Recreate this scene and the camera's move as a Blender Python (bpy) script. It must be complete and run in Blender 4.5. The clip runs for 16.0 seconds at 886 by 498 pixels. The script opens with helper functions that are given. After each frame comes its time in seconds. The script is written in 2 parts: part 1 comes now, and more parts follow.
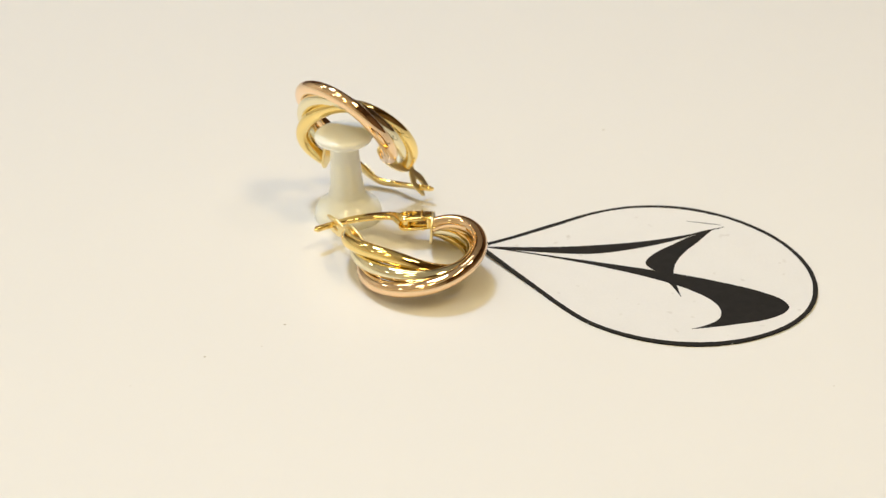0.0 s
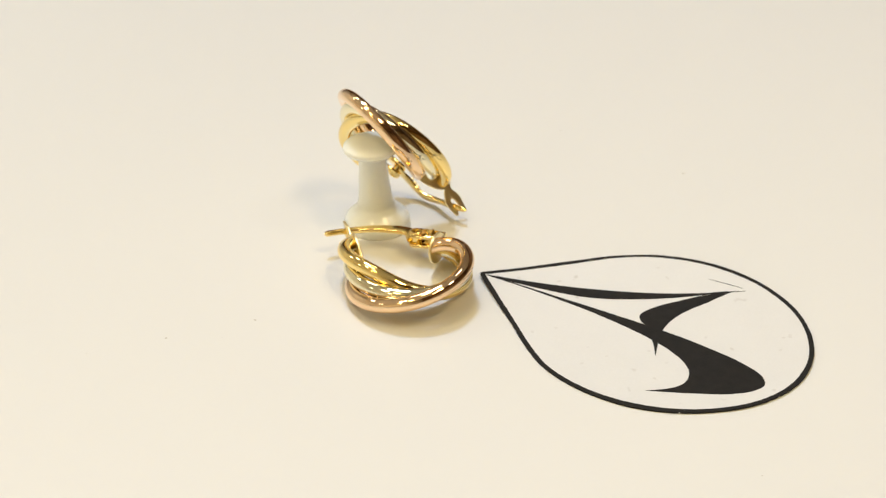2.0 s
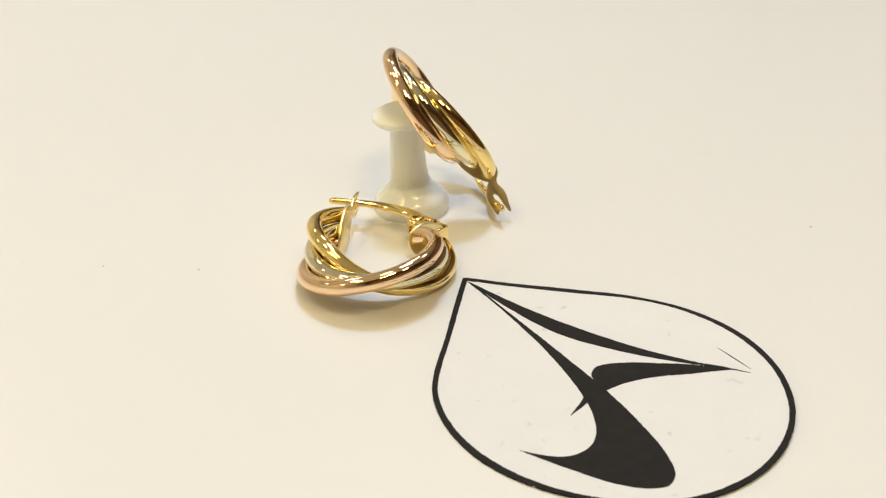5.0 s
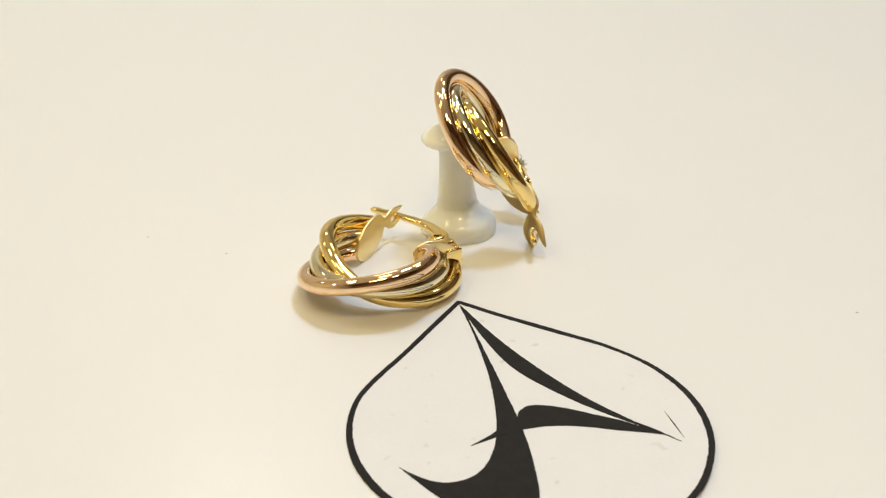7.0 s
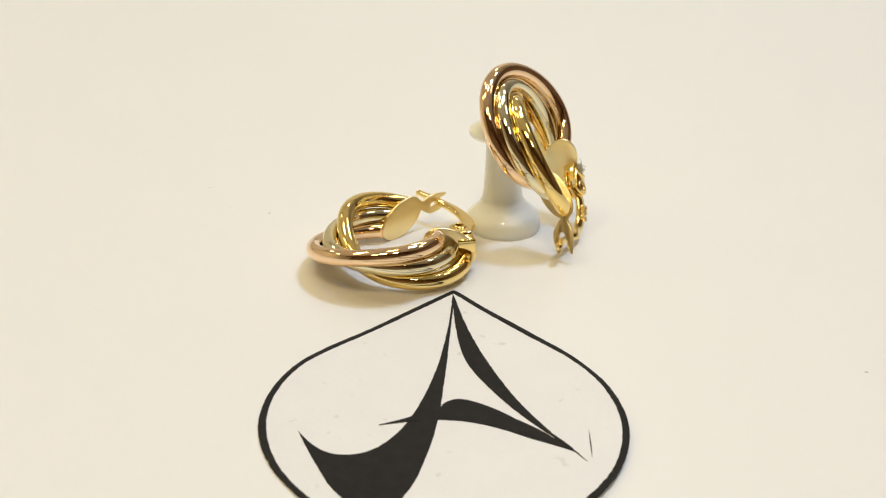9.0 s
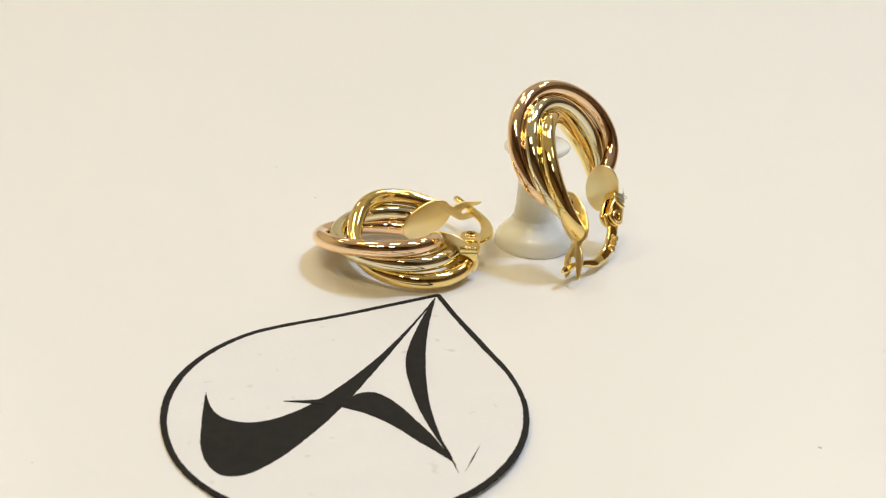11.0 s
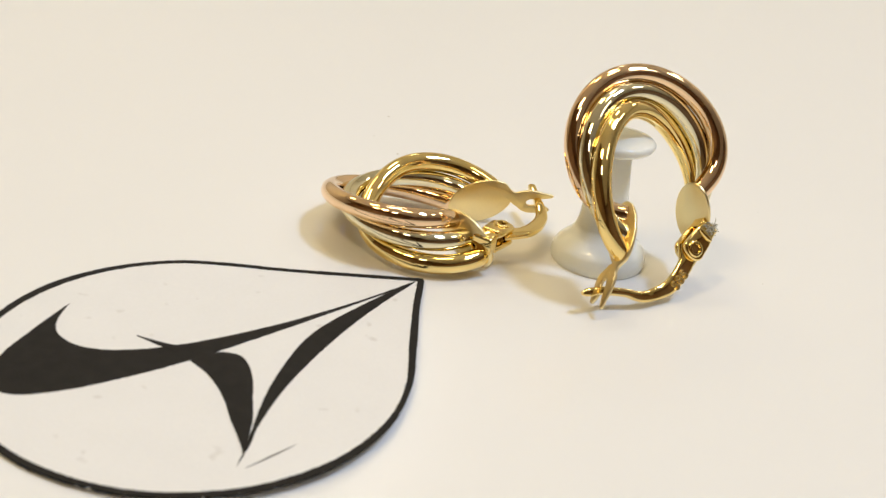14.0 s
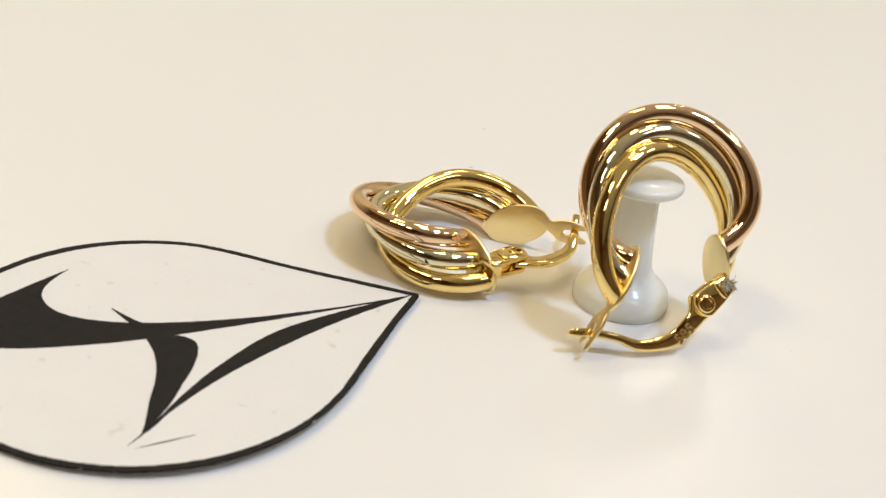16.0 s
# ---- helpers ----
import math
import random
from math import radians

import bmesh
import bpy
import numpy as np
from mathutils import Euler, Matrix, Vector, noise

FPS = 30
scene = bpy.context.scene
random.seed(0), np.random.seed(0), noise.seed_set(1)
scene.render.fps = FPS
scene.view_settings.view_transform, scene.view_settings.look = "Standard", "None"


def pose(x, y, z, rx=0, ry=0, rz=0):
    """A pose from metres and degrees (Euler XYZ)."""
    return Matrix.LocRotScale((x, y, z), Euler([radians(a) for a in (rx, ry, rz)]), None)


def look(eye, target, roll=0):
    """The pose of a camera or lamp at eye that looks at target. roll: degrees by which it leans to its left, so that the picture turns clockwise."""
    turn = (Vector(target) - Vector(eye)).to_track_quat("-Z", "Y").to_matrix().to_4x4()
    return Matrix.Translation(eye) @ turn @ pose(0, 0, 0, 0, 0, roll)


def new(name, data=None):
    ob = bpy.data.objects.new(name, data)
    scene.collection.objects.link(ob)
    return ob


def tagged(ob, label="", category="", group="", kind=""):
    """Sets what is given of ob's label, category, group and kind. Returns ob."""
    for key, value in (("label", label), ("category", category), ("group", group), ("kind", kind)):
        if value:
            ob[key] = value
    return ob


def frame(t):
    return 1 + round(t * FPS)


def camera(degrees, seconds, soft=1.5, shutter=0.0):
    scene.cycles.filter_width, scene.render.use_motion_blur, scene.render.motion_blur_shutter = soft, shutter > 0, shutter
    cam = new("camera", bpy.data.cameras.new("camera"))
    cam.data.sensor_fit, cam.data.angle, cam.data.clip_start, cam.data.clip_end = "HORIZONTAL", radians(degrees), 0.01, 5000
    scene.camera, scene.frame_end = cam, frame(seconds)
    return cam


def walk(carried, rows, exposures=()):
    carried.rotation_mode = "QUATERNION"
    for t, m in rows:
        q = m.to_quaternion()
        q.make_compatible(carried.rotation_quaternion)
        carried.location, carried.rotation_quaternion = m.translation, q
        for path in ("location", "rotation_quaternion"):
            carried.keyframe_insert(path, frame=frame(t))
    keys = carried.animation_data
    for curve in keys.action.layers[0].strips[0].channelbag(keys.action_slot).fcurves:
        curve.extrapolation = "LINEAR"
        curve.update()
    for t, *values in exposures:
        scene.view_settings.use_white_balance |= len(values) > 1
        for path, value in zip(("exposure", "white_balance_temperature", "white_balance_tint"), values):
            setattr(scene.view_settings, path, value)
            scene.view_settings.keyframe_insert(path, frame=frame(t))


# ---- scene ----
cam = camera(36.00, 16.0, soft=1.2)
cam.data.dof.use_dof, cam.data.dof.focus_distance, cam.data.dof.aperture_fstop = True, 0.151, 76.0
PATH = [
    (0, (-0.15765, -0.02913, 0.09014), (-0.03837, -0.00323, 0.02157), 1.02),
    (0.5, (-0.15272, -0.04114, 0.09116), (-0.03672, -0.00508, 0.02157), 0.63),
    (1, (-0.14691, -0.05295, 0.09030), (-0.03427, -0.00740, 0.02075), 0.14),
    (1.5, (-0.14309, -0.06304, 0.09075), (-0.03298, -0.01014, 0.02235), 0.64),
    (2, (-0.13840, -0.07408, 0.09257), (-0.03275, -0.01302, 0.02393), 0.50),
    (2.5, (-0.12520, -0.08498, 0.08790), (-0.02607, -0.01262, 0.02054), -0.74),
    (3, (-0.10786, -0.08733, 0.07839), (-0.01440, -0.00556, 0.01374), -0.73),
    (3.5, (-0.09686, -0.09092, 0.07596), (-0.00923, -0.00317, 0.01099), -0.27),
    (4, (-0.08756, -0.09854, 0.07387), (-0.00736, -0.00307, 0.01020), -0.55),
    (4.5, (-0.08151, -0.10529, 0.07743), (-0.00810, -0.00589, 0.01162), -0.38),
    (6.8, (-0.03984, -0.13069, 0.07491), (-0.00418, -0.01036, 0.01286), 0.81),
    (7, (-0.03496, -0.13129, 0.07390), (-0.00392, -0.00952, 0.01219), 0.62),
    (7.5, (-0.02506, -0.13320, 0.07319), (-0.00304, -0.01031, 0.00986), 1.47),
    (8, (-0.01541, -0.13488, 0.07244), (-0.00209, -0.01026, 0.01006), 1.60),
    (8.5, (-0.00587, -0.13524, 0.07131), (-0.00122, -0.00981, 0.00930), 2.16),
    (9, (0.00357, -0.13602, 0.07179), (-0.00067, -0.01015, 0.01064), 2.45),
    (9.2, (0.00753, -0.13509, 0.07064), (-0.00024, -0.00903, 0.01023), 2.70),
    (11.3, (0.04736, -0.12851, 0.07064), (0.00386, -0.00977, 0.01056), 5.38),
    (11.5, (0.05018, -0.12712, 0.07061), (0.00412, -0.00971, 0.00984), 5.89),
    (12, (0.05929, -0.11963, 0.06876), (0.00595, -0.00581, 0.00711), 5.39),
    (12.5, (0.06540, -0.11150, 0.06605), (0.00088, -0.00437, 0.00314), 6.23),
    (13, (0.06801, -0.10085, 0.06345), (-0.00300, 0.00296, 0.00196), 7.43),
    (13.5, (0.07285, -0.09170, 0.06146), (-0.00477, 0.00705, -0.00036), 7.75),
    (14, (0.07652, -0.08373, 0.06054), (-0.00638, 0.01015, -0.00203), 8.66),
    (14.5, (0.07931, -0.07674, 0.06151), (-0.01013, 0.00960, -0.00288), 8.86),
    (15, (0.08437, -0.07024, 0.06287), (-0.01033, 0.00908, -0.00300), 8.76),
    (15.5, (0.08950, -0.06428, 0.06461), (-0.01012, 0.00854, -0.00153), 8.79),
    (16, (0.09428, -0.05758, 0.06664), (-0.00908, 0.00823, -0.00107), 8.99),
]
walk(cam, [(t, look(eye, target, roll)) for t, eye, target, roll in PATH],
     [(0, 0.12, 6980, 4.6), (4.5, 0.10, 6960, 4.1), (7.5, 0.05, 6860, 4.0), (11.5, 0.05, 6800, 5.5), (13.5, 0.04, 6740, 6.2), (16, 0.04, 6680, 7.2)])

# ---- world and lamps: a closed shop interior, lit by round ceiling lights and three added wall washers ----
COOL, ICE, YOLK, AMBER = (1.02, 0.955, 0.88), (0.70, 0.93, 1.46), (1.16, 0.955, 0.50), (1.22, 0.93, 0.55)
world = bpy.data.worlds.new("world")
world.use_nodes = True
world.node_tree.nodes["Background"].inputs[0].default_value = (1.0, 0.9, 0.75, 1)
world.node_tree.nodes["Background"].inputs[1].default_value = 0.02
scene.world = world
CEILING = 1.70          # over the table's surface
FLOOR = -0.90


def lamp(name, x, y, size, watts, shape="DISK", size_y=0.0, z=CEILING - 0.03, aim=None, colour=COOL):
    data = bpy.data.lights.new(name, "AREA")
    data.shape, data.size, data.energy, data.color = shape, size, watts, colour
    if size_y:
        data.size_y = size_y
    ob = new(name, data)
    ob.matrix_world = look((x, y, z), aim or (x, y + 0.0001, 0))
    return ob


SPOT_W = 4.05
for sx, sy, k, tone in ((-0.45, -1.0, 0.6, YOLK), (-0.10, -0.85, 1.45, AMBER), (0.50, -1.0, 0.6, COOL), (0.50, 0.52, 3.1, ICE), (0.75, 1.10, 0.7, COOL),
                        (1.15, 0.35, 0.4, COOL), (-0.75, 0.55, 0.8, COOL), (-0.95, 0.05, 0.7, YOLK), (0.0, 0.2, 0.6, YOLK),
                        # these three are added fill, to brighten the unseen north and west walls
                        (-1.75, 1.75, 0.65, COOL), (-1.95, 0.3, 0.7, YOLK), (0.1, 1.95, 0.7, COOL)):
    lamp("ceiling_and_wash_light", sx, sy, 0.30, SPOT_W * k, colour=tone)


# ---- materials ----
def material(name, colour, rough=0.5, metal=0.0, vary=0.06, scale=60.0, bump=0.0, bump_scale=400.0, rough_vary=0.0, coat=0.0, sss=0.0, ior=1.5, speck=0.0, speck_scale=500.0, radius=(0.003, 0.003, 0.002)):
    m = bpy.data.materials.new(name)
    m.use_nodes = True
    n, l = m.node_tree.nodes, m.node_tree.links
    b = n["Principled BSDF"]
    b.inputs["Metallic"].default_value, b.inputs["Roughness"].default_value, b.inputs["IOR"].default_value = metal, rough, ior
    b.inputs["Coat Weight"].default_value = coat
    if sss:
        b.inputs["Subsurface Weight"].default_value = sss
        b.inputs["Subsurface Radius"].default_value = radius
        b.inputs["Subsurface Scale"].default_value = 1.0
    co = n.new("ShaderNodeTexCoord")
    big, fine = n.new("ShaderNodeTexNoise"), n.new("ShaderNodeTexNoise")
    big.inputs["Scale"].default_value, fine.inputs["Scale"].default_value = scale, scale * 14
    big.inputs["Detail"].default_value, fine.inputs["Detail"].default_value = 4, 2
    mix = n.new("ShaderNodeMath")
    mix.operation = "ADD"
    l.new(co.outputs["Object"], big.inputs["Vector"])
    l.new(co.outputs["Object"], fine.inputs["Vector"])
    l.new(big.outputs["Fac"], mix.inputs[0])
    l.new(fine.outputs["Fac"], mix.inputs[1])
    ramp = n.new("ShaderNodeMapRange")
    ramp.inputs["From Min"].default_value, ramp.inputs["From Max"].default_value = 0.6, 1.4
    ramp.inputs["To Min"].default_value, ramp.inputs["To Max"].default_value = 1 - vary, 1 + vary
    l.new(mix.outputs[0], ramp.inputs["Value"])
    tint = n.new("ShaderNodeVectorMath")
    tint.operation = "SCALE"
    tint.inputs[0].default_value = colour
    l.new(ramp.outputs["Result"], tint.inputs["Scale"])
    l.new(tint.outputs["Vector"], b.inputs["Base Color"])
    if speck:
        spots, cut, stain = n.new("ShaderNodeTexNoise"), n.new("ShaderNodeMapRange"), n.new("ShaderNodeMixRGB")
        spots.inputs["Scale"].default_value, spots.inputs["Detail"].default_value = speck_scale, 1.5
        cut.inputs["From Min"].default_value, cut.inputs["From Max"].default_value = 0.70, 0.78
        cut.inputs["To Min"].default_value, cut.inputs["To Max"].default_value = 0.0, speck
        stain.inputs[2].default_value = (0.35, 0.30, 0.24, 1)
        l.new(co.outputs["Object"], spots.inputs["Vector"])
        l.new(spots.outputs["Fac"], cut.inputs["Value"])
        l.new(cut.outputs["Result"], stain.inputs[0])
        l.new(tint.outputs["Vector"], stain.inputs[1])
        l.new(stain.outputs[0], b.inputs["Base Color"])
    if rough_vary:
        rr = n.new("ShaderNodeMapRange")
        rr.inputs["From Min"].default_value, rr.inputs["From Max"].default_value = 0.3, 0.7
        rr.inputs["To Min"].default_value, rr.inputs["To Max"].default_value = max(0.0, rough - rough_vary), rough + rough_vary
        l.new(big.outputs["Fac"], rr.inputs["Value"])
        l.new(rr.outputs["Result"], b.inputs["Roughness"])
    if bump:
        t = n.new("ShaderNodeTexNoise")
        t.inputs["Scale"].default_value, t.inputs["Detail"].default_value = bump_scale, 3
        l.new(co.outputs["Object"], t.inputs["Vector"])
        u = n.new("ShaderNodeBump")
        u.inputs["Strength"].default_value, u.inputs["Distance"].default_value = bump, 0.0004
        l.new(t.outputs["Fac"], u.inputs["Height"])
        l.new(u.outputs["Normal"], b.inputs["Normal"])
    return m


SHEET = material("white_laminate", (0.80, 0.785, 0.75), 0.25, vary=0.003, scale=1.0, bump=0.01, bump_scale=900)
CARD = material("white_card", (0.752, 0.739, 0.717), 0.45, vary=0.02, scale=220, bump=0.03, bump_scale=2500, speck=0.3, speck_scale=560)
INK = material("black_ink", (0.018, 0.016, 0.0138), 0.75, vary=0.25, scale=900, bump=0.05, bump_scale=4000, ior=1.25)
ROSE = material("rose_gold", (0.95, 0.685, 0.43), 0.035, 1.0, vary=0.02, scale=200, bump=0.010, bump_scale=420, rough_vary=0.01)
WHITE = material("white_gold", (0.87, 0.79, 0.54), 0.04, 1.0, vary=0.02, scale=200, bump=0.010, bump_scale=420, rough_vary=0.01)
YELLOW = material("yellow_gold", (0.96, 0.735, 0.30), 0.035, 1.0, vary=0.02, scale=200, bump=0.010, bump_scale=420, rough_vary=0.01)
SATIN = material("satin_yellow_gold", (0.94, 0.77, 0.40), 0.33, 1.0, vary=0.03, scale=500, bump=0.03, bump_scale=1500, rough_vary=0.05)
PLASTIC = material("milky_plastic", (0.955, 0.97, 0.865), 0.14, vary=0.012, scale=120, sss=0.35, radius=(0.004, 0.004, 0.0036))
WALL = material("brown_wall_paint", (0.45, 0.32, 0.19), 0.8, vary=0.06, scale=3)
PALE = material("pale_wall_paint", (0.86, 0.81, 0.70), 0.8, vary=0.04, scale=3)
CEIL = material("ceiling_paint", (0.88, 0.84, 0.75), 0.85, vary=0.03, scale=3)
# brown of the unseen south side, set for dark reflections in the tubes
REFLECT_BROWN = material("reflection_brown", (0.27, 0.165, 0.085), 0.6, vary=0.12, scale=4)
# tone of the unseen east wall, chosen for dark streaks in the gold
DARK = material("reflection_dark", (0.21, 0.12, 0.065), 0.6, vary=0.15, scale=4)
FLOORING = material("dark_floor", (0.07, 0.05, 0.035), 0.5, vary=0.2, scale=6)
LINT = material("lint", (0.55, 0.52, 0.42), 0.9, vary=0.1, scale=900)
DUST = material("dust", (0.48, 0.44, 0.37), 0.9, vary=0.2, scale=900)


# ---- helpers ----
def smooth_mesh(name, verts, faces, mat, smooth=True, angle=0.6):
    me = bpy.data.meshes.new(name)
    me.from_pydata([tuple(v) for v in verts], [], faces)
    bm = bmesh.new()
    bm.from_mesh(me)
    bmesh.ops.recalc_face_normals(bm, faces=bm.faces)
    for f in bm.faces:
        f.smooth = smooth
    for e in bm.edges:
        if len(e.link_faces) == 2 and e.calc_face_angle(0) > angle:
            e.smooth = False
    bm.to_mesh(me)
    bm.free()
    me.materials.append(mat)
    return me


def part(name, me, parent, label=""):
    ob = new(name, me)
    ob.parent = parent
    return tagged(ob, label)


def thing(name, at, label, category, group=""):
    ob = new(name)
    ob.empty_display_size = 0.005
    ob.location = at
    return tagged(ob, label, category, group)


def spline(points, per=12, closed=False):
    """A smooth curve (Catmull-Rom) through the given points."""
    p = [np.array(q, float) for q in points]
    n = len(p)
    out = []
    for i in range(n if closed else n - 1):
        if closed:
            a, b, c, d = (p[(i + k) % n] for k in (-1, 0, 1, 2))
        else:
            b, c = p[i], p[i + 1]
            a = p[i - 1] if i else 2 * b - c
            d = p[i + 2] if i + 2 < n else 2 * c - b
        for j in range(per):
            t = j / per
            out.append(0.5 * (2 * b + (c - a) * t + (2 * a - 5 * b + 4 * c - d) * t * t + (3 * b - a - 3 * c + d) * t ** 3))
    if not closed:
        out.append(p[-1])
    return out


def sweep(line, half_w, half_t, side, sides=20, power=2.0):
    """A bar along a line of points; side gives the direction of its width at each point."""
    line = np.array(line)
    n = len(line)
    tang = np.gradient(line, axis=0)
    tang /= np.linalg.norm(tang, axis=1)[:, None]
    verts, faces = [], []
    for i in range(n):
        s = side[i] - tang[i] * (side[i] @ tang[i])
        s /= np.linalg.norm(s)
        b = np.cross(tang[i], s)
        for j in range(sides):
            a = 2 * math.pi * j / sides
            c, d = math.cos(a), math.sin(a)
            c, d = math.copysign(abs(c) ** (2 / power), c), math.copysign(abs(d) ** (2 / power), d)
            verts.append(line[i] + s * c * half_w[i] + b * d * half_t[i])
    for i in range(n - 1):
        for j in range(sides):
            k = (j + 1) % sides
            faces.append((i * sides + j, i * sides + k, (i + 1) * sides + k, (i + 1) * sides + j))
    faces.append(tuple(range(sides)))
    faces.append(tuple((n - 1) * sides + j for j in range(sides)))
    return verts, faces


def slab(outline, x_axis, y_axis, centre, thick, bevel):
    """A flat plate with rounded rims from a closed 2D outline, in the plane of x_axis and y_axis."""
    o = np.array(outline)
    x, y, c = (np.array(v, float) for v in (x_axis, y_axis, centre))
    z = np.cross(x, y)
    prev, nxt = np.roll(o, 1, 0), np.roll(o, -1, 0)
    t = nxt - prev
    t /= np.linalg.norm(t, axis=1)[:, None] + 1e-12
    area = np.sum(o[:, 0] * nxt[:, 1] - nxt[:, 0] * o[:, 1])
    inward = np.stack([-t[:, 1], t[:, 0]], 1) * (1 if area > 0 else -1)
    h = thick / 2
    rings = ((bevel, -h), (bevel * 0.3, -h + bevel * 0.3), (0, -h + bevel), (0, h - bevel), (bevel * 0.3, h - bevel * 0.3), (bevel, h))
    verts, faces = [], []
    n = len(o)
    for inset, lift in rings:
        for p in o + inward * inset:
            verts.append(c + x * p[0] + y * p[1] + z * lift)
    for r in range(len(rings) - 1):
        for j in range(n):
            k = (j + 1) % n
            faces.append((r * n + j, r * n + k, (r + 1) * n + k, (r + 1) * n + j))
    faces.append(tuple(range(n)))
    faces.append(tuple((len(rings) - 1) * n + j for j in range(n)))
    return verts, faces


def lathe(profile, seg=64):
    verts, faces = [], []
    for r, z in profile:
        for j in range(seg):
            a = 2 * math.pi * j / seg
            verts.append((r * math.cos(a), r * math.sin(a), z))
    for i in range(len(profile) - 1):
        for j in range(seg):
            k = (j + 1) % seg
            faces.append((i * seg + j, i * seg + k, (i + 1) * seg + k, (i + 1) * seg + j))
    faces.append(tuple(range(seg)))
    faces.append(tuple((len(profile) - 1) * seg + j for j in range(seg)))
    return verts, faces


def box(name, x0, x1, y0, y1, z0, z1, mat, label):
    v = [(x, y, z) for z in (z0, z1) for y in (y0, y1) for x in (x0, x1)]
    f = [(0, 1, 3, 2), (4, 5, 7, 6), (0, 1, 5, 4), (2, 3, 7, 6), (0, 2, 6, 4), (1, 3, 7, 5)]
    return tagged(new(name, smooth_mesh(name, v, f, mat, False)), label, "", "", "structure")


CM = 0.01
GROUND = -0.0002        # the card's face lies at zero

# ---- the room and the display surface ----
box("ground", -2.3, 1.0, -1.0, 2.3, GROUND - 0.03, GROUND, SHEET, "smooth white satin display surface under the earrings")
box("counter_base", -2.28, 0.97, -0.97, 2.28, FLOOR, GROUND - 0.03, WALL, "plain brown counter under the display surface")
box("floor", -2.4, 2.4, -2.4, 2.4, FLOOR - 0.1, FLOOR, FLOORING, "dark wooden shop floor")
box("ceiling", -2.4, 2.4, -2.4, 2.4, CEILING, CEILING + 0.1, CEIL, "plain pale ceiling")
box("wall_north", -2.5, 2.5, 2.4, 2.5, FLOOR, CEILING, PALE, "plain cream wall")
# south and east walls are unseen; their dark tone only shapes the gold's reflections
box("wall_south", -2.5, 2.5, -2.5, -2.4, FLOOR, CEILING, REFLECT_BROWN, "unseen wall, dark brown for reflections in the gold")
box("wall_east", 2.4, 2.5, -2.4, 2.4, FLOOR, CEILING, DARK, "unseen wall, very dark brown for reflections in the gold")
box("wall_west", -2.5, -2.4, -2.4, 2.4, FLOOR, CEILING, PALE, "plain cream wall")
# added out of view, so the tubes have something dark to reflect
box("reflection_board", -2.4, 2.4, -2.4, -0.95, CEILING - 0.012, CEILING + 0.02, REFLECT_BROWN, "unseen brown board added for dark reflections in the gold")


# ---- the drop-shaped card with its printed emblem (millimetres from its point) ----
MM = 0.001
rng = random.Random(7)


def rough_edge(points, amount=0.035):
    return [np.array(p) + np.array((rng.uniform(-amount, amount), rng.uniform(-amount, amount))) for p in points]


def grow(points, d):
    o = np.array(points)
    t = np.roll(o, -1, 0) - np.roll(o, 1, 0)
    t /= np.linalg.norm(t, axis=1)[:, None] + 1e-12
    nxt = np.roll(o, -1, 0)
    s = 1 if np.sum(o[:, 0] * nxt[:, 1] - nxt[:, 0] * o[:, 1]) > 0 else -1
    return [p for p in o + np.stack([t[:, 1], -t[:, 0]], 1) * d * s]


def lift(x, y):
    """How far the card's face stands off its lowest place: one long side is a little raised (metres)."""
    u, v = x / 0.018, (y + 0.022) / 0.022
    return max(0.0, (0.130 + 0.425 * u + 0.151 * v + 0.205 * u * u + 0.296 * u * v + 0.132 * v * v) * 0.001)


def curled(name, verts, faces, mat):
    """A mesh cut into even strips across the card and bent with it."""
    bm = bmesh.new()
    vs = [bm.verts.new(v) for v in verts]
    for f in faces:
        bm.faces.new([vs[i] for i in f])
    bmesh.ops.recalc_face_normals(bm, faces=bm.faces)
    bmesh.ops.triangulate(bm, faces=bm.faces[:], ngon_method="EAR_CLIP")
    for i in range(-14, 16):
        bmesh.ops.bisect_plane(bm, geom=bm.verts[:] + bm.edges[:] + bm.faces[:], dist=1e-7, plane_co=(i * 0.00125, 0, 0), plane_no=(1, 0, 0))
    for v in bm.verts:
        v.co.z += lift(v.co.x, v.co.y)
    me = bpy.data.meshes.new(name)
    bm.to_mesh(me)
    bm.free()
    me.materials.append(mat)
    return me


def flat(outline, z0, z1):
    n = len(outline)
    v = [(p[0] * MM, p[1] * MM, z) for z in (z0, z1) for p in outline]
    f = [tuple(range(n)), tuple(range(n, 2 * n))] + [(j, (j + 1) % n, n + (j + 1) % n, n + j) for j in range(n)]
    return v, f


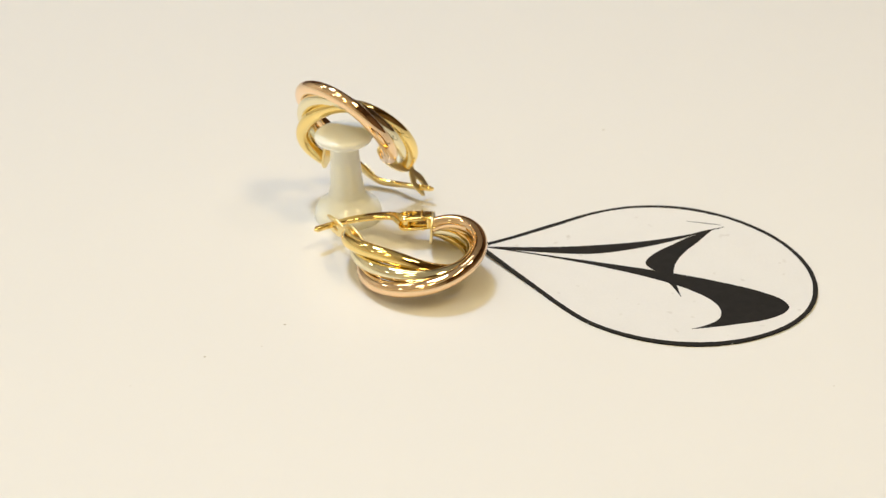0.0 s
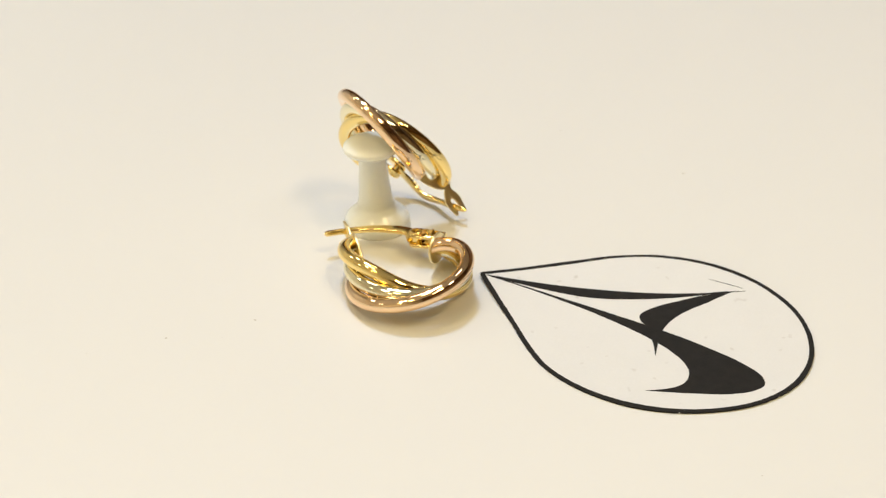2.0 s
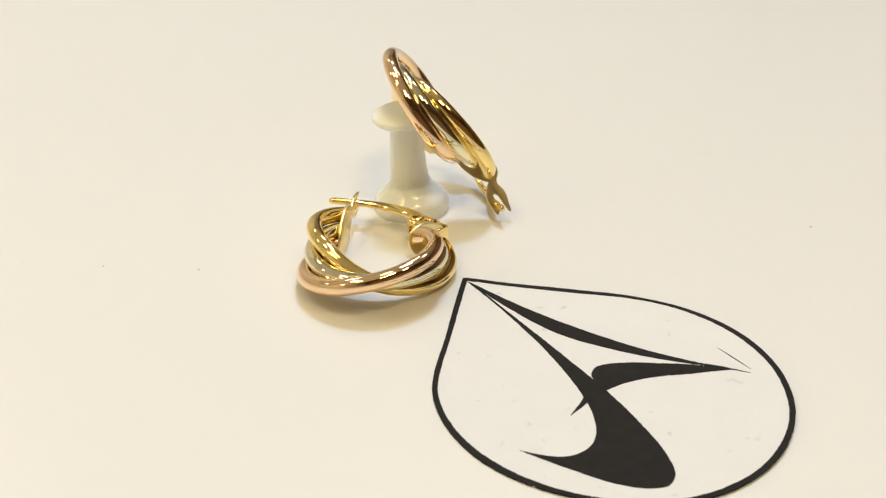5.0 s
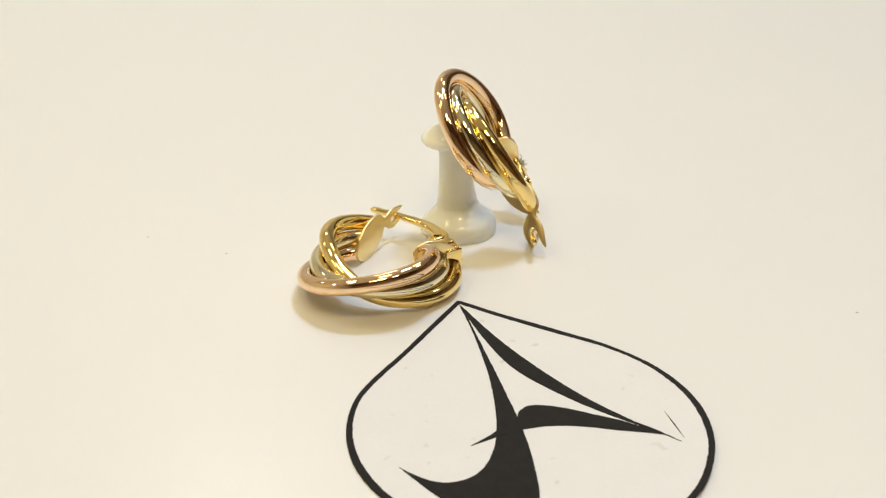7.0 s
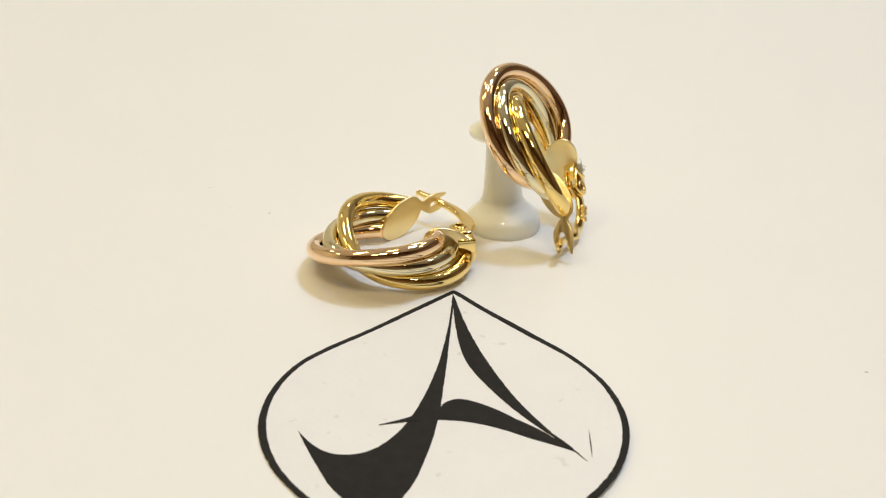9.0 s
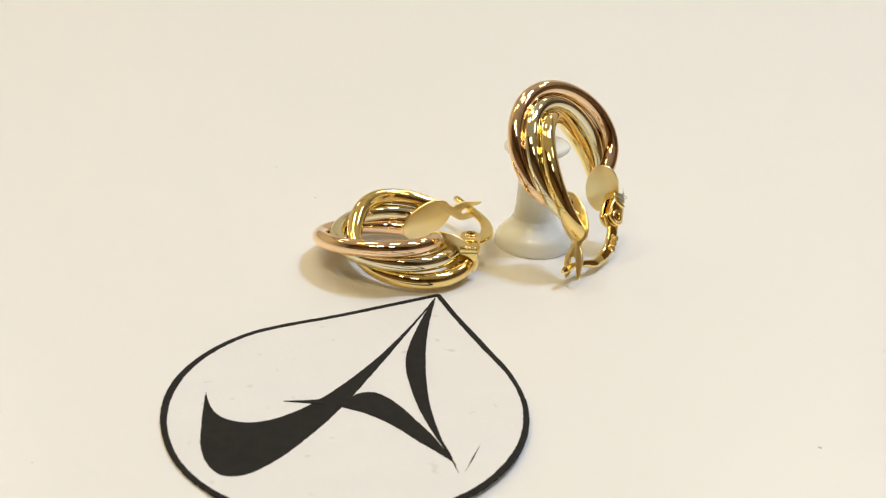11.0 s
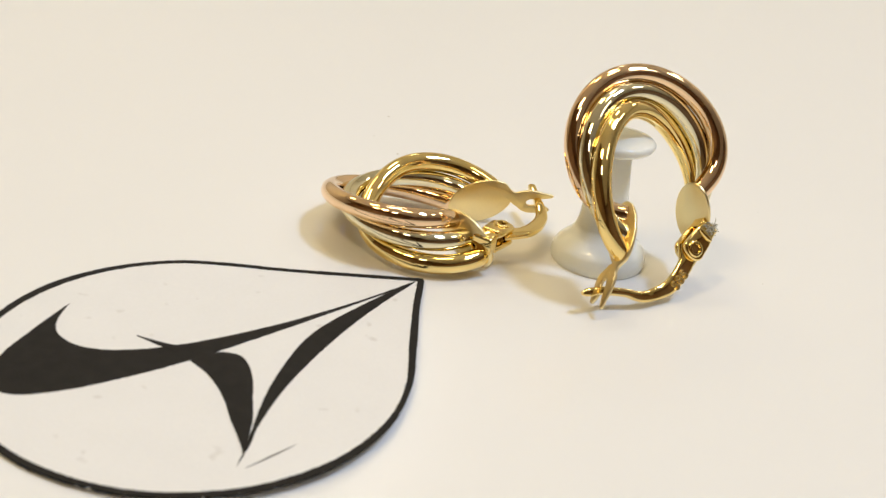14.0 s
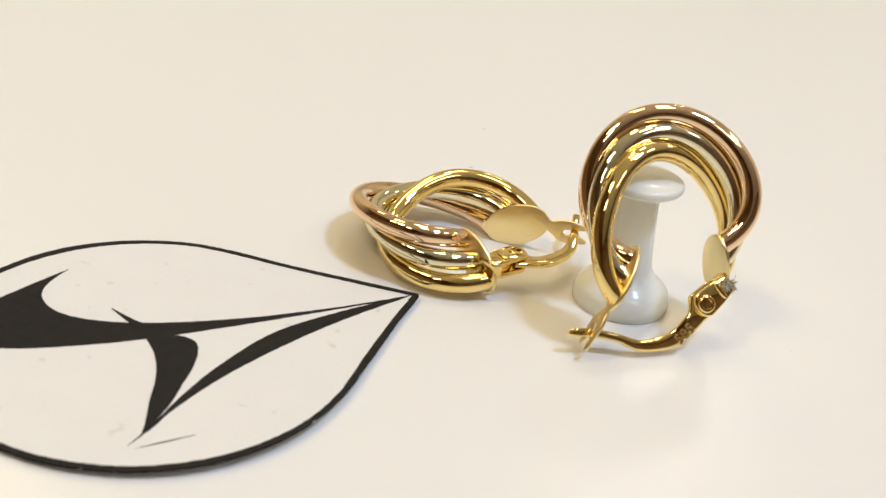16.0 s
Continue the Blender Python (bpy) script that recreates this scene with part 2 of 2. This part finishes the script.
def build_card():
    card = thing("paper_tag", (0, 0, GROUND), "drop-shaped white paper tag with a black printed emblem", "tag")
    rim = spline([(0.4, 0), (3.62, -3.6), (6.86, -6.96), (9.67, -9.84), (13.29, -13.68), (16.17, -18.27), (17.8, -23.72), (17.75, -28.92), (16.21, -33.84), (12.79, -38.8), (8.14, -42.24), (2.67, -44.03),
                  (-3.56, -43.62), (-9.21, -40.76), (-13.76, -35.6), (-16.23, -29.5), (-16.49, -23.41), (-14.92, -17.81), (-12.32, -13.86), (-7.72, -8.76), (-3.36, -3.99), (0.4, 0)], 30)[:-1]
    up = -GROUND
    # cut by hand along the line: the cut wanders over its outer half
    turn = np.linspace(0, 2 * math.pi, len(rim), endpoint=False)
    cut = 0.29 + 0.05 * np.sin(3 * turn + 0.6) + 0.025 * np.sin(7 * turn + 2.0) + 0.012 * np.sin(13 * turn)
    part("sheet", curled("sheet", *flat(rough_edge(grow(rim, cut[:, None] - 0.04), 0.02), 0.00004, up), CARD), card, "white card with a cut rim")
    outer, inner = rough_edge(grow(rim, cut[:, None]), 0.03), rough_edge(grow(rim, -0.33 + 0.05 * np.sin(5 * turn + 1.0)[:, None]), 0.04)
    n = len(rim)
    face = up + 0.00003
    v = [(p[0] * MM, p[1] * MM, z) for ring, z in ((outer, 0.00005), (outer, face), (inner, face), (inner, up - 0.00002)) for p in ring]
    f = [(r * n + j, r * n + (j + 1) % n, (r + 1) * n + (j + 1) % n, (r + 1) * n + j) for r in range(3) for j in range(n)]
    part("border_line", curled("border_line", v, f, INK), card, "black printed border line")
    stem = spline([(0.3, -0.6), (0.25, -6.0), (0.0, -10.5), (-0.4, -15.0), (-0.85, -18.2), (-1.4, -21.3), (-2.05, -24.0), (-2.75, -26.4), (-3.7, -28.6), (-5.0, -30.7), (-6.5, -32.0), (-8.2, -32.5), (-9.9, -32.2), (-11.5, -30.9), (-12.9, -29.1)], 22)
    stem += spline([(-12.9, -29.1), (-11.7, -31.8), (-10.3, -34.7), (-8.9, -37.4), (-7.3, -39.4), (-6.0, -40.4), (-4.8, -40.8), (-3.6, -40.3), (-2.7, -39.3), (-1.95, -37.6), (-1.3, -35.5), (-0.75, -32.6), (-0.2, -28.9), (0.05, -26.0), (0.2, -23.8), (0.3, -19.9), (0.4, -15.4), (0.45, -10.0), (0.5, -3.5), (0.45, -0.8)], 22)[1:]
    part("emblem_stroke", curled("emblem_stroke", *flat(rough_edge(stem), up - 0.00002, up + 0.00004), INK), card, "black printed curved stroke")
    heel = spline([(-0.2, -25.9), (0.2, -23.75), (0.7, -22.75), (1.85, -22.1), (3.3, -22.4), (5.3, -23.5), (7.9, -25.5), (10.05, -27.2), (12.8, -30.0), (13.4, -30.6)], 22)
    heel += spline([(13.4, -30.6), (12.6, -30.1), (10.7, -29.2), (8.7, -28.3), (6.5, -27.2), (4.4, -26.4), (2.3, -25.95), (-0.2, -25.9)], 22)[1:-1]
    part("emblem_stroke", curled("emblem_stroke", *flat(rough_edge(heel), up - 0.00002, up + 0.00005), INK), card, "black printed curved stroke")
    leg = spline([(0.35, -0.9), (0.5, -3.5), (0.85, -7.0), (1.5, -11.4), (2.15, -14.2), (3.3, -17.1), (4.95, -20.0), (6.7, -22.7), (8.5, -25.1), (10.2, -27.1), (12.6, -29.85), (14.05, -31.75)], 22)
    leg += spline([(14.05, -31.75), (12.3, -29.1), (11.0, -27.5), (9.4, -25.0), (7.9, -22.4), (6.5, -19.5), (5.0, -16.0), (3.5, -12.0), (1.95, -7.0), (0.45, -0.9)], 22)[1:]
    part("emblem_stroke", curled("emblem_stroke", *flat(rough_edge(leg), up - 0.00002, up + 0.00006), INK), card, "black printed curved stroke")
    spur = spline([(-1.6, -24.6), (-3.0, -25.9), (-5.5, -27.3)], 12) + spline([(-5.5, -27.3), (-2.9, -26.55), (-1.6, -26.2)], 12)[1:]
    part("emblem_stroke", curled("emblem_stroke", *flat(rough_edge(spur, 0.02), up - 0.00002, up + 0.00007), INK), card, "small black printed spur")
    dash = spline([(14.42, -26.5), (14.56, -29.0), (14.56, -31.3)], 12) + spline([(14.56, -31.3), (14.44, -29.0), (14.42, -26.5)], 12)[1:-1]
    part("emblem_stroke", curled("emblem_stroke", *flat(dash, up - 0.00002, up + 0.00004), INK), card, "fine black printed dash")


build_card()


# ---- the push pin ----
def build_pin():
    foot, top = Vector((0.568 * CM, 2.006 * CM, GROUND)), Vector((0.485 * CM, 2.028 * CM, 1.27 * CM))
    pin = thing("push_pin", foot, "milky white plastic push pin standing upright, an earring leaning on it", "push pin")
    pin.rotation_mode = "QUATERNION"
    pin.rotation_quaternion = (top - foot).to_track_quat("Z", "Y")
    sc = lambda prof: [(r * CM, z * CM) for r, z in prof]
    flange = [(0.44, -0.04), (0.465, -0.02), (0.472, 0.01), (0.476, 0.04), (0.472, 0.09), (0.455, 0.15), (0.42, 0.20), (0.37, 0.245), (0.325, 0.285), (0.292, 0.325), (0.268, 0.365), (0.255, 0.41)]
    stem = [(0.262, 0.38), (0.242, 0.46), (0.225, 0.62), (0.210, 0.82), (0.199, 1.00), (0.195, 1.10), (0.203, 1.16), (0.225, 1.20)]
    cap = [(0.18, 1.175), (0.26, 1.18), (0.34, 1.20), (0.385, 1.23), (0.40, 1.265), (0.388, 1.30), (0.34, 1.325), (0.25, 1.342), (0.12, 1.35), (0.02, 1.352)]
    for name, prof in (("flange", flange), ("stem", stem), ("cap", cap)):
        part(name, smooth_mesh(name, *lathe(sc(spline(prof, 4))), PLASTIC), pin)


build_pin()


# ---- the earrings: three twisted tubes, soldered to a plate at each end, with a hinged wire ----
def build_earring(at, turn, size_a, size_b, start, stop, gap, twist, warp, egg, mirror, hinge, catch, rivet, wire, spread, half, label):
    """at and turn: the hoop's centre (cm) and its turn. size_a, size_b: half axes. start, stop: angles of the two ends. twist: the ribbon's turn at five even steps. spread: the tubes' spacing on the two plates; half: the catch plate's half width."""
    rot = np.array(Euler([radians(a) for a in turn]).to_matrix())
    centre = np.array(at)
    base = np.array((at[0] * CM, at[1] * CM, GROUND))
    top = thing("hoop_earring", tuple(base), label, "earring", "pair of earrings")

    def world(pts):
        return (np.array(pts) @ rot.T + centre) * CM - base

    unit = lambda v: np.array(v, float) / np.linalg.norm(v)
    tau = np.linspace(-0.10, 1.10, 260)
    knots = (0.0, 0.25, 0.5, 0.75, 1.0)
    psi = np.zeros_like(tau)
    for i, value in enumerate(twist):
        w = np.ones_like(tau)
        for j, k in enumerate(knots):
            if j != i:
                w = w * (tau - k) / (knots[i] - k)
        psi += w * radians(value)
    if mirror:
        psi, warp = math.pi - psi, -warp
    th = radians(start) + (2 * math.pi - radians(start) - radians(stop)) * tau
    nrm = np.stack([size_b * np.cos(th), size_a * np.sin(th)], 1)
    nrm /= np.linalg.norm(nrm, axis=1)[:, None]
    mid = np.stack([size_a * np.cos(th) + egg * np.sin(th) ** 2, size_b * np.sin(th), warp * (tau - 0.5)], 1)
    off = np.stack([np.sin(psi) * nrm[:, 0], np.sin(psi) * nrm[:, 1], np.cos(psi)], 1)
    plates = []
    for (c, long_axis, towards) in (hinge, catch):
        x = unit(long_axis)
        z = unit(np.array(towards) - x * (np.array(towards) @ x))
        plates.append((np.array(c, float), x, np.cross(z, x), z))
    for name, mat, k in (("rose_gold_tube", ROSE, -1), ("white_gold_tube", WHITE, 0), ("yellow_gold_tube", YELLOW, 1)):
        line = mid + off * gap * k
        keep = np.ones(len(line), bool)
        for (c, x, y, z), first in zip(plates, (True, False)):
            past = (line - c) @ z > -0.005
            near = len(line) // 4
            if first:
                bad = np.nonzero(past[:near])[0]
                if len(bad):
                    keep[:bad.max() + 1] = False
            else:
                bad = np.nonzero(past[-near:])[0]
                if len(bad):
                    keep[len(line) - near + bad.min():] = False
        line = line[keep]
        n = len(line)
        for (c, x, y, z), first, apart in zip(plates, (True, False), spread):
            goal = c + x * apart * k + z * 0.03
            s = np.arange(n) / n if first else np.arange(n)[::-1] / n
            wide, near = np.clip(1 - s / 0.45, 0, 1), np.clip(1 - s / 0.35, 0, 1)
            miss = goal - line[0 if first else -1]
            along = x * (miss @ x)
            line = line + (wide * wide * (3 - 2 * wide))[:, None] * along + (near ** 2.0)[:, None] * (miss - along)
        side = np.array(off[keep])
        side += 1e-4
        r = np.full(len(line), 0.096)
        v, f = sweep(line, r, r, side, 28)
        v = np.array(v)
        for c, x, y, z in plates:
            d = v - c
            over = (np.linalg.norm(d, axis=1) < 0.5) & (d @ z > -0.006)
            v[over] -= np.outer(d[over] @ z + 0.006, z)
        part(name, smooth_mesh(name, world(v), f, mat, angle=1.2), top, name.replace("_tube", "").replace("_", " ") + " polished tube")
    oval = [(0.345 * math.cos(a), 0.215 * math.sin(a)) for a in [2 * math.pi * i / 56 for i in range(56)]]
    c, x, y, z = plates[0]
    part("hinge_plate", smooth_mesh("hinge_plate", world(slab(oval, x, y, c, 0.035, 0.01)[0]), slab(oval, x, y, c, 0.035, 0.01)[1], SATIN, angle=0.9), top, "flat oval yellow gold end plate")
    # the catch plate carries a neck and a two-pronged tail
    c, x, y, z = plates[1]
    s = 1 if mirror else -1
    head = [(0.345 * math.cos(a), half * math.sin(a)) for a in [radians(d) for d in range(32, 337, 8)]]
    tail = spline([(0.33, -0.035), (0.355, 0.012), (0.39, 0.032), (0.44, 0.036), (0.50, 0.048), (0.56, 0.07), (0.65, 0.13), (0.72, 0.175), (0.738, 0.198), (0.715, 0.21)], 4)
    tail += spline([(0.715, 0.21), (0.65, 0.198), (0.577, 0.175), (0.50, 0.152), (0.458, 0.153), (0.442, 0.178), (0.458, 0.205), (0.52, 0.225), (0.592, 0.25), (0.64, 0.305), (0.645, 0.332), (0.62, 0.343)], 4)[1:]
    tail += spline([(0.62, 0.343), (0.55, 0.325), (0.48, 0.305), (0.42, 0.28), (0.365, 0.235), (0.33, 0.175), (0.305, 0.14)], 4)[1:]
    shape = [(px, py * s) for px, py in head + [tuple(q) for q in tail]]
    v, f = slab(shape, x, y, c, 0.035, 0.009)
    part("catch_plate", smooth_mesh("catch_plate", world(v), f, SATIN, angle=0.9), top, "flat yellow gold end plate with a forked catch")
    # hinge: two leaves with a rivet, the wire's root between them
    hub = np.array(rivet, float)
    c, x, y, z = plates[0]
    root = c + x * 0.22 * (1 if (hub - c) @ x > 0 else -1)
    root[2] = hub[2]
    way = unit(hub - root)
    across = unit(np.cross((0, 0, 1), way))
    span = np.linalg.norm(hub - root)
    leaf = [(-0.04, -0.06), (-0.02, -0.085), (span * 0.5, -0.115)] + [(span + 0.105 * math.cos(a), 0.128 * math.sin(a)) for a in [radians(d) for d in range(-80, 81, 16)]] + [(span * 0.5, 0.115), (-0.02, 0.085), (-0.04, 0.06)]
    block = [(-0.05, -0.10), (0.07, -0.10), (0.07, 0.10), (-0.05, 0.10)]
    v, f = slab(block, way, across, root, 0.17, 0.02)
    hinge_body = part("hinge_block", smooth_mesh("hinge_block", world(v), f, YELLOW, angle=0.9), top, "small yellow gold hinge")
    for lift in (-0.07, 0.07):
        v, f = slab(leaf, way, across, root + np.array((0, 0, lift)), 0.05, 0.018)
        part("hinge_leaf", smooth_mesh("hinge_leaf", world(v), f, YELLOW, angle=0.9), hinge_body)
    for lift in (-0.098, 0.098):
        mid_way = root + way * span * 0.36 + np.array((0, 0, lift))
        bar = [mid_way + across * 0.085 * s for s in np.linspace(-1, 1, 9)]
        v, f = sweep(bar, np.array([0.012, 0.024, 0.027, 0.028, 0.028, 0.028, 0.027, 0.024, 0.012]), np.full(9, 0.02), [way] * 9, 14)
        part("hinge_ridge", smooth_mesh("hinge_ridge", world(v), f, YELLOW, angle=0.9), hinge_body)
    ringed = [(0.004, 0.02), (0.036, 0.022), (0.044, 0.09), (0.050, 0.108), (0.066, 0.112), (0.082, 0.104), (0.086, 0.085), (0.06, 0.0), (0.086, -0.085), (0.082, -0.104), (0.066, -0.112), (0.050, -0.108), (0.044, -0.09), (0.036, -0.022), (0.004, -0.02)]
    v, f = lathe(ringed, 28)
    part("rivet", smooth_mesh("rivet", world(np.array(v) + hub), f, YELLOW, angle=0.9), hinge_body)
    # the wire
    line = np.array(spline([rivet] + wire, 14))
    n = len(line)
    u = np.linspace(0, 1, n)
    flat_w = 0.041 + 0.052 * np.clip(1 - u / 0.6, 0, 1) ** 0.8
    flat_w += 0.05 * np.clip(1 - u / 0.10, 0, 1)
    flat_t = np.full(n, 0.036)
    flat_w[-6:] *= np.linspace(1, 0.45, 6)
    flat_t[-6:] *= np.linspace(1, 0.5, 6)
    tang = np.gradient(line, axis=0)
    side = np.cross(tang, (0, 0, 1.0))
    v, f = sweep(line, flat_w, flat_t, side, 20, 3.2)
    ear_wire = part("ear_wire", smooth_mesh("ear_wire", world(v), f, YELLOW, angle=0.9), top, "bent yellow gold ear wire")
    return top, ear_wire, world


L_WIRE = [(1.033, 0.350, 0.03), (1.203, 0.160, 0.035), (1.308, -0.060, 0.03), (1.333, -0.260, 0.01), (1.328, -0.430, -0.015), (1.323, -0.560, -0.03), (1.320, -0.660, -0.04), (1.318, -0.745, -0.046)]
S_WIRE = [(1.088, -0.136, 0.055), (1.183, -0.342, 0.022), (1.179, -0.527, 0.004), (1.123, -0.717, 0.031), (1.006, -0.864, 0.022), (0.907, -1.022, 0.015), (0.844, -1.147, 0.030), (0.783, -1.315, 0.048)]
build_earring((-0.7544, 0.6458, 0.3094), (177.67, 0.82, 52.27), 0.6687, 0.7515, 48.0, 29.4, 0.2018, (61.7, -9.6, -74.5, -159.4, -230.4), -0.0891, 0.0542, False,
              ((0.446, 0.556, 0.042), (0.445, 0.359, 0.341), (0.77, -0.64, 0.0)), ((0.743, -0.470, 0.06), (0.62, 0.053, -0.302), (0.05, 1.0, -0.05)),
              (0.808, 0.393, 0.03), L_WIRE, (0.225, 0.225), 0.215, "three-colour gold twisted hoop earring lying flat, its clasp closed")
_, s_wire, s_world = build_earring((0.8584, 2.0549, 1.1816), (28.18, 52.80, 17.44), 0.6796, 0.7108, 36.0, 51.4, 0.1844, (11.8, -41.5, -108.0, -169.1, -255.7), 0.0097, 0.0946, True,
              ((0.698, 0.297, -0.043), (0.790, -0.081, -0.623), (0.0, -1.0, 0.0)), ((0.481, -0.671, 0.112), (0.426, -0.451, 0.167), (0.794, 0.596, -0.114)),
              (0.976, 0.011, 0.041), S_WIRE, (0.223, 0.215), 0.17, "three-colour gold twisted hoop earring leaning on a push pin")


# ---- the fineness mark stamped beside the hinge ----
def build_mark():
    curve = bpy.data.curves.new("hallmark", "FONT")
    curve.body, curve.size, curve.extrude = "585", 0.14, 0.014
    curve.align_x, curve.align_y = "CENTER", "CENTER"
    temp = bpy.data.objects.new("hallmark", curve)
    me = bpy.data.meshes.new_from_object(temp)
    bpy.data.objects.remove(temp)
    ax = np.array((-0.087, 0.185, 0.04))
    ax /= np.linalg.norm(ax)
    up = np.cross((0, 0, 1.0), ax)
    up /= np.linalg.norm(up)
    out = np.cross(ax, up)
    for v in me.vertices:
        v.co = s_world([np.array((1.172, -0.265, 0.082)) + ax * v.co.x + up * v.co.y + out * v.co.z])[0]
    me.materials.clear()
    me.materials.append(SATIN)
    part("hallmark", me, s_wire, "tiny raised figures 585")


build_mark()


# ---- a tuft of lint caught in the standing earring's hinge ----
def build_lint():
    fluff = random.Random(11)
    base = np.array((0.8584 * CM, 2.0549 * CM, GROUND))
    verts, faces = [], []
    for _ in range(90):
        p = np.array((0.885 + fluff.uniform(-0.04, 0.04), 0.255 + fluff.uniform(-0.04, 0.05), 0.13 + fluff.uniform(-0.05, 0.03)))
        q = p + np.array([fluff.uniform(-0.04, 0.04) for _ in range(3)])
        r = q + np.array([fluff.uniform(-0.035, 0.035) for _ in range(3)])
        line = spline([p, q, r], 4)
        v, f = sweep(line, np.full(len(line), 0.0045), np.full(len(line), 0.0045), [np.array((0.3, 0.2, 1.0))] * len(line), 4)
        s = len(verts)
        verts += [w + base for w in s_world(v)]
        faces += [tuple(s + i for i in g) for g in f]
    tagged(new("lint", smooth_mesh("lint", verts, faces, LINT)), "tiny pale tuft of lint caught in the hinge", "lint", "", "stuff")


build_lint()


# ---- dust on the display surface ----
def build_dust():
    grit = random.Random(3)
    verts, faces = [], []
    spots = [(4.41, -1.14, 0.022), (-2.38, 1.96, 0.02), (-3.28, 2.65, 0.02)] + [(grit.uniform(-6, 7), grit.uniform(-5, 8), grit.uniform(0.005, 0.009)) for _ in range(9)]
    for cx, cy, r in spots:
        s = len(verts)
        verts.append((cx * CM, cy * CM, GROUND + r * 0.35 * CM))
        for j in range(7):
            a, q = 2 * math.pi * j / 7, r * grit.uniform(0.5, 1.2)
            verts.append(((cx + q * math.cos(a)) * CM, (cy + q * math.sin(a)) * CM, GROUND + 0.000004))
        faces += [(s, s + 1 + j, s + 1 + (j + 1) % 7) for j in range(7)]
        faces.append(tuple(s + 7 - j for j in range(7)))
    return tagged(new("dust", smooth_mesh("dust", verts, faces, DUST)), "tiny grey dust specks on the white surface", "dust", "", "stuff")


build_dust()
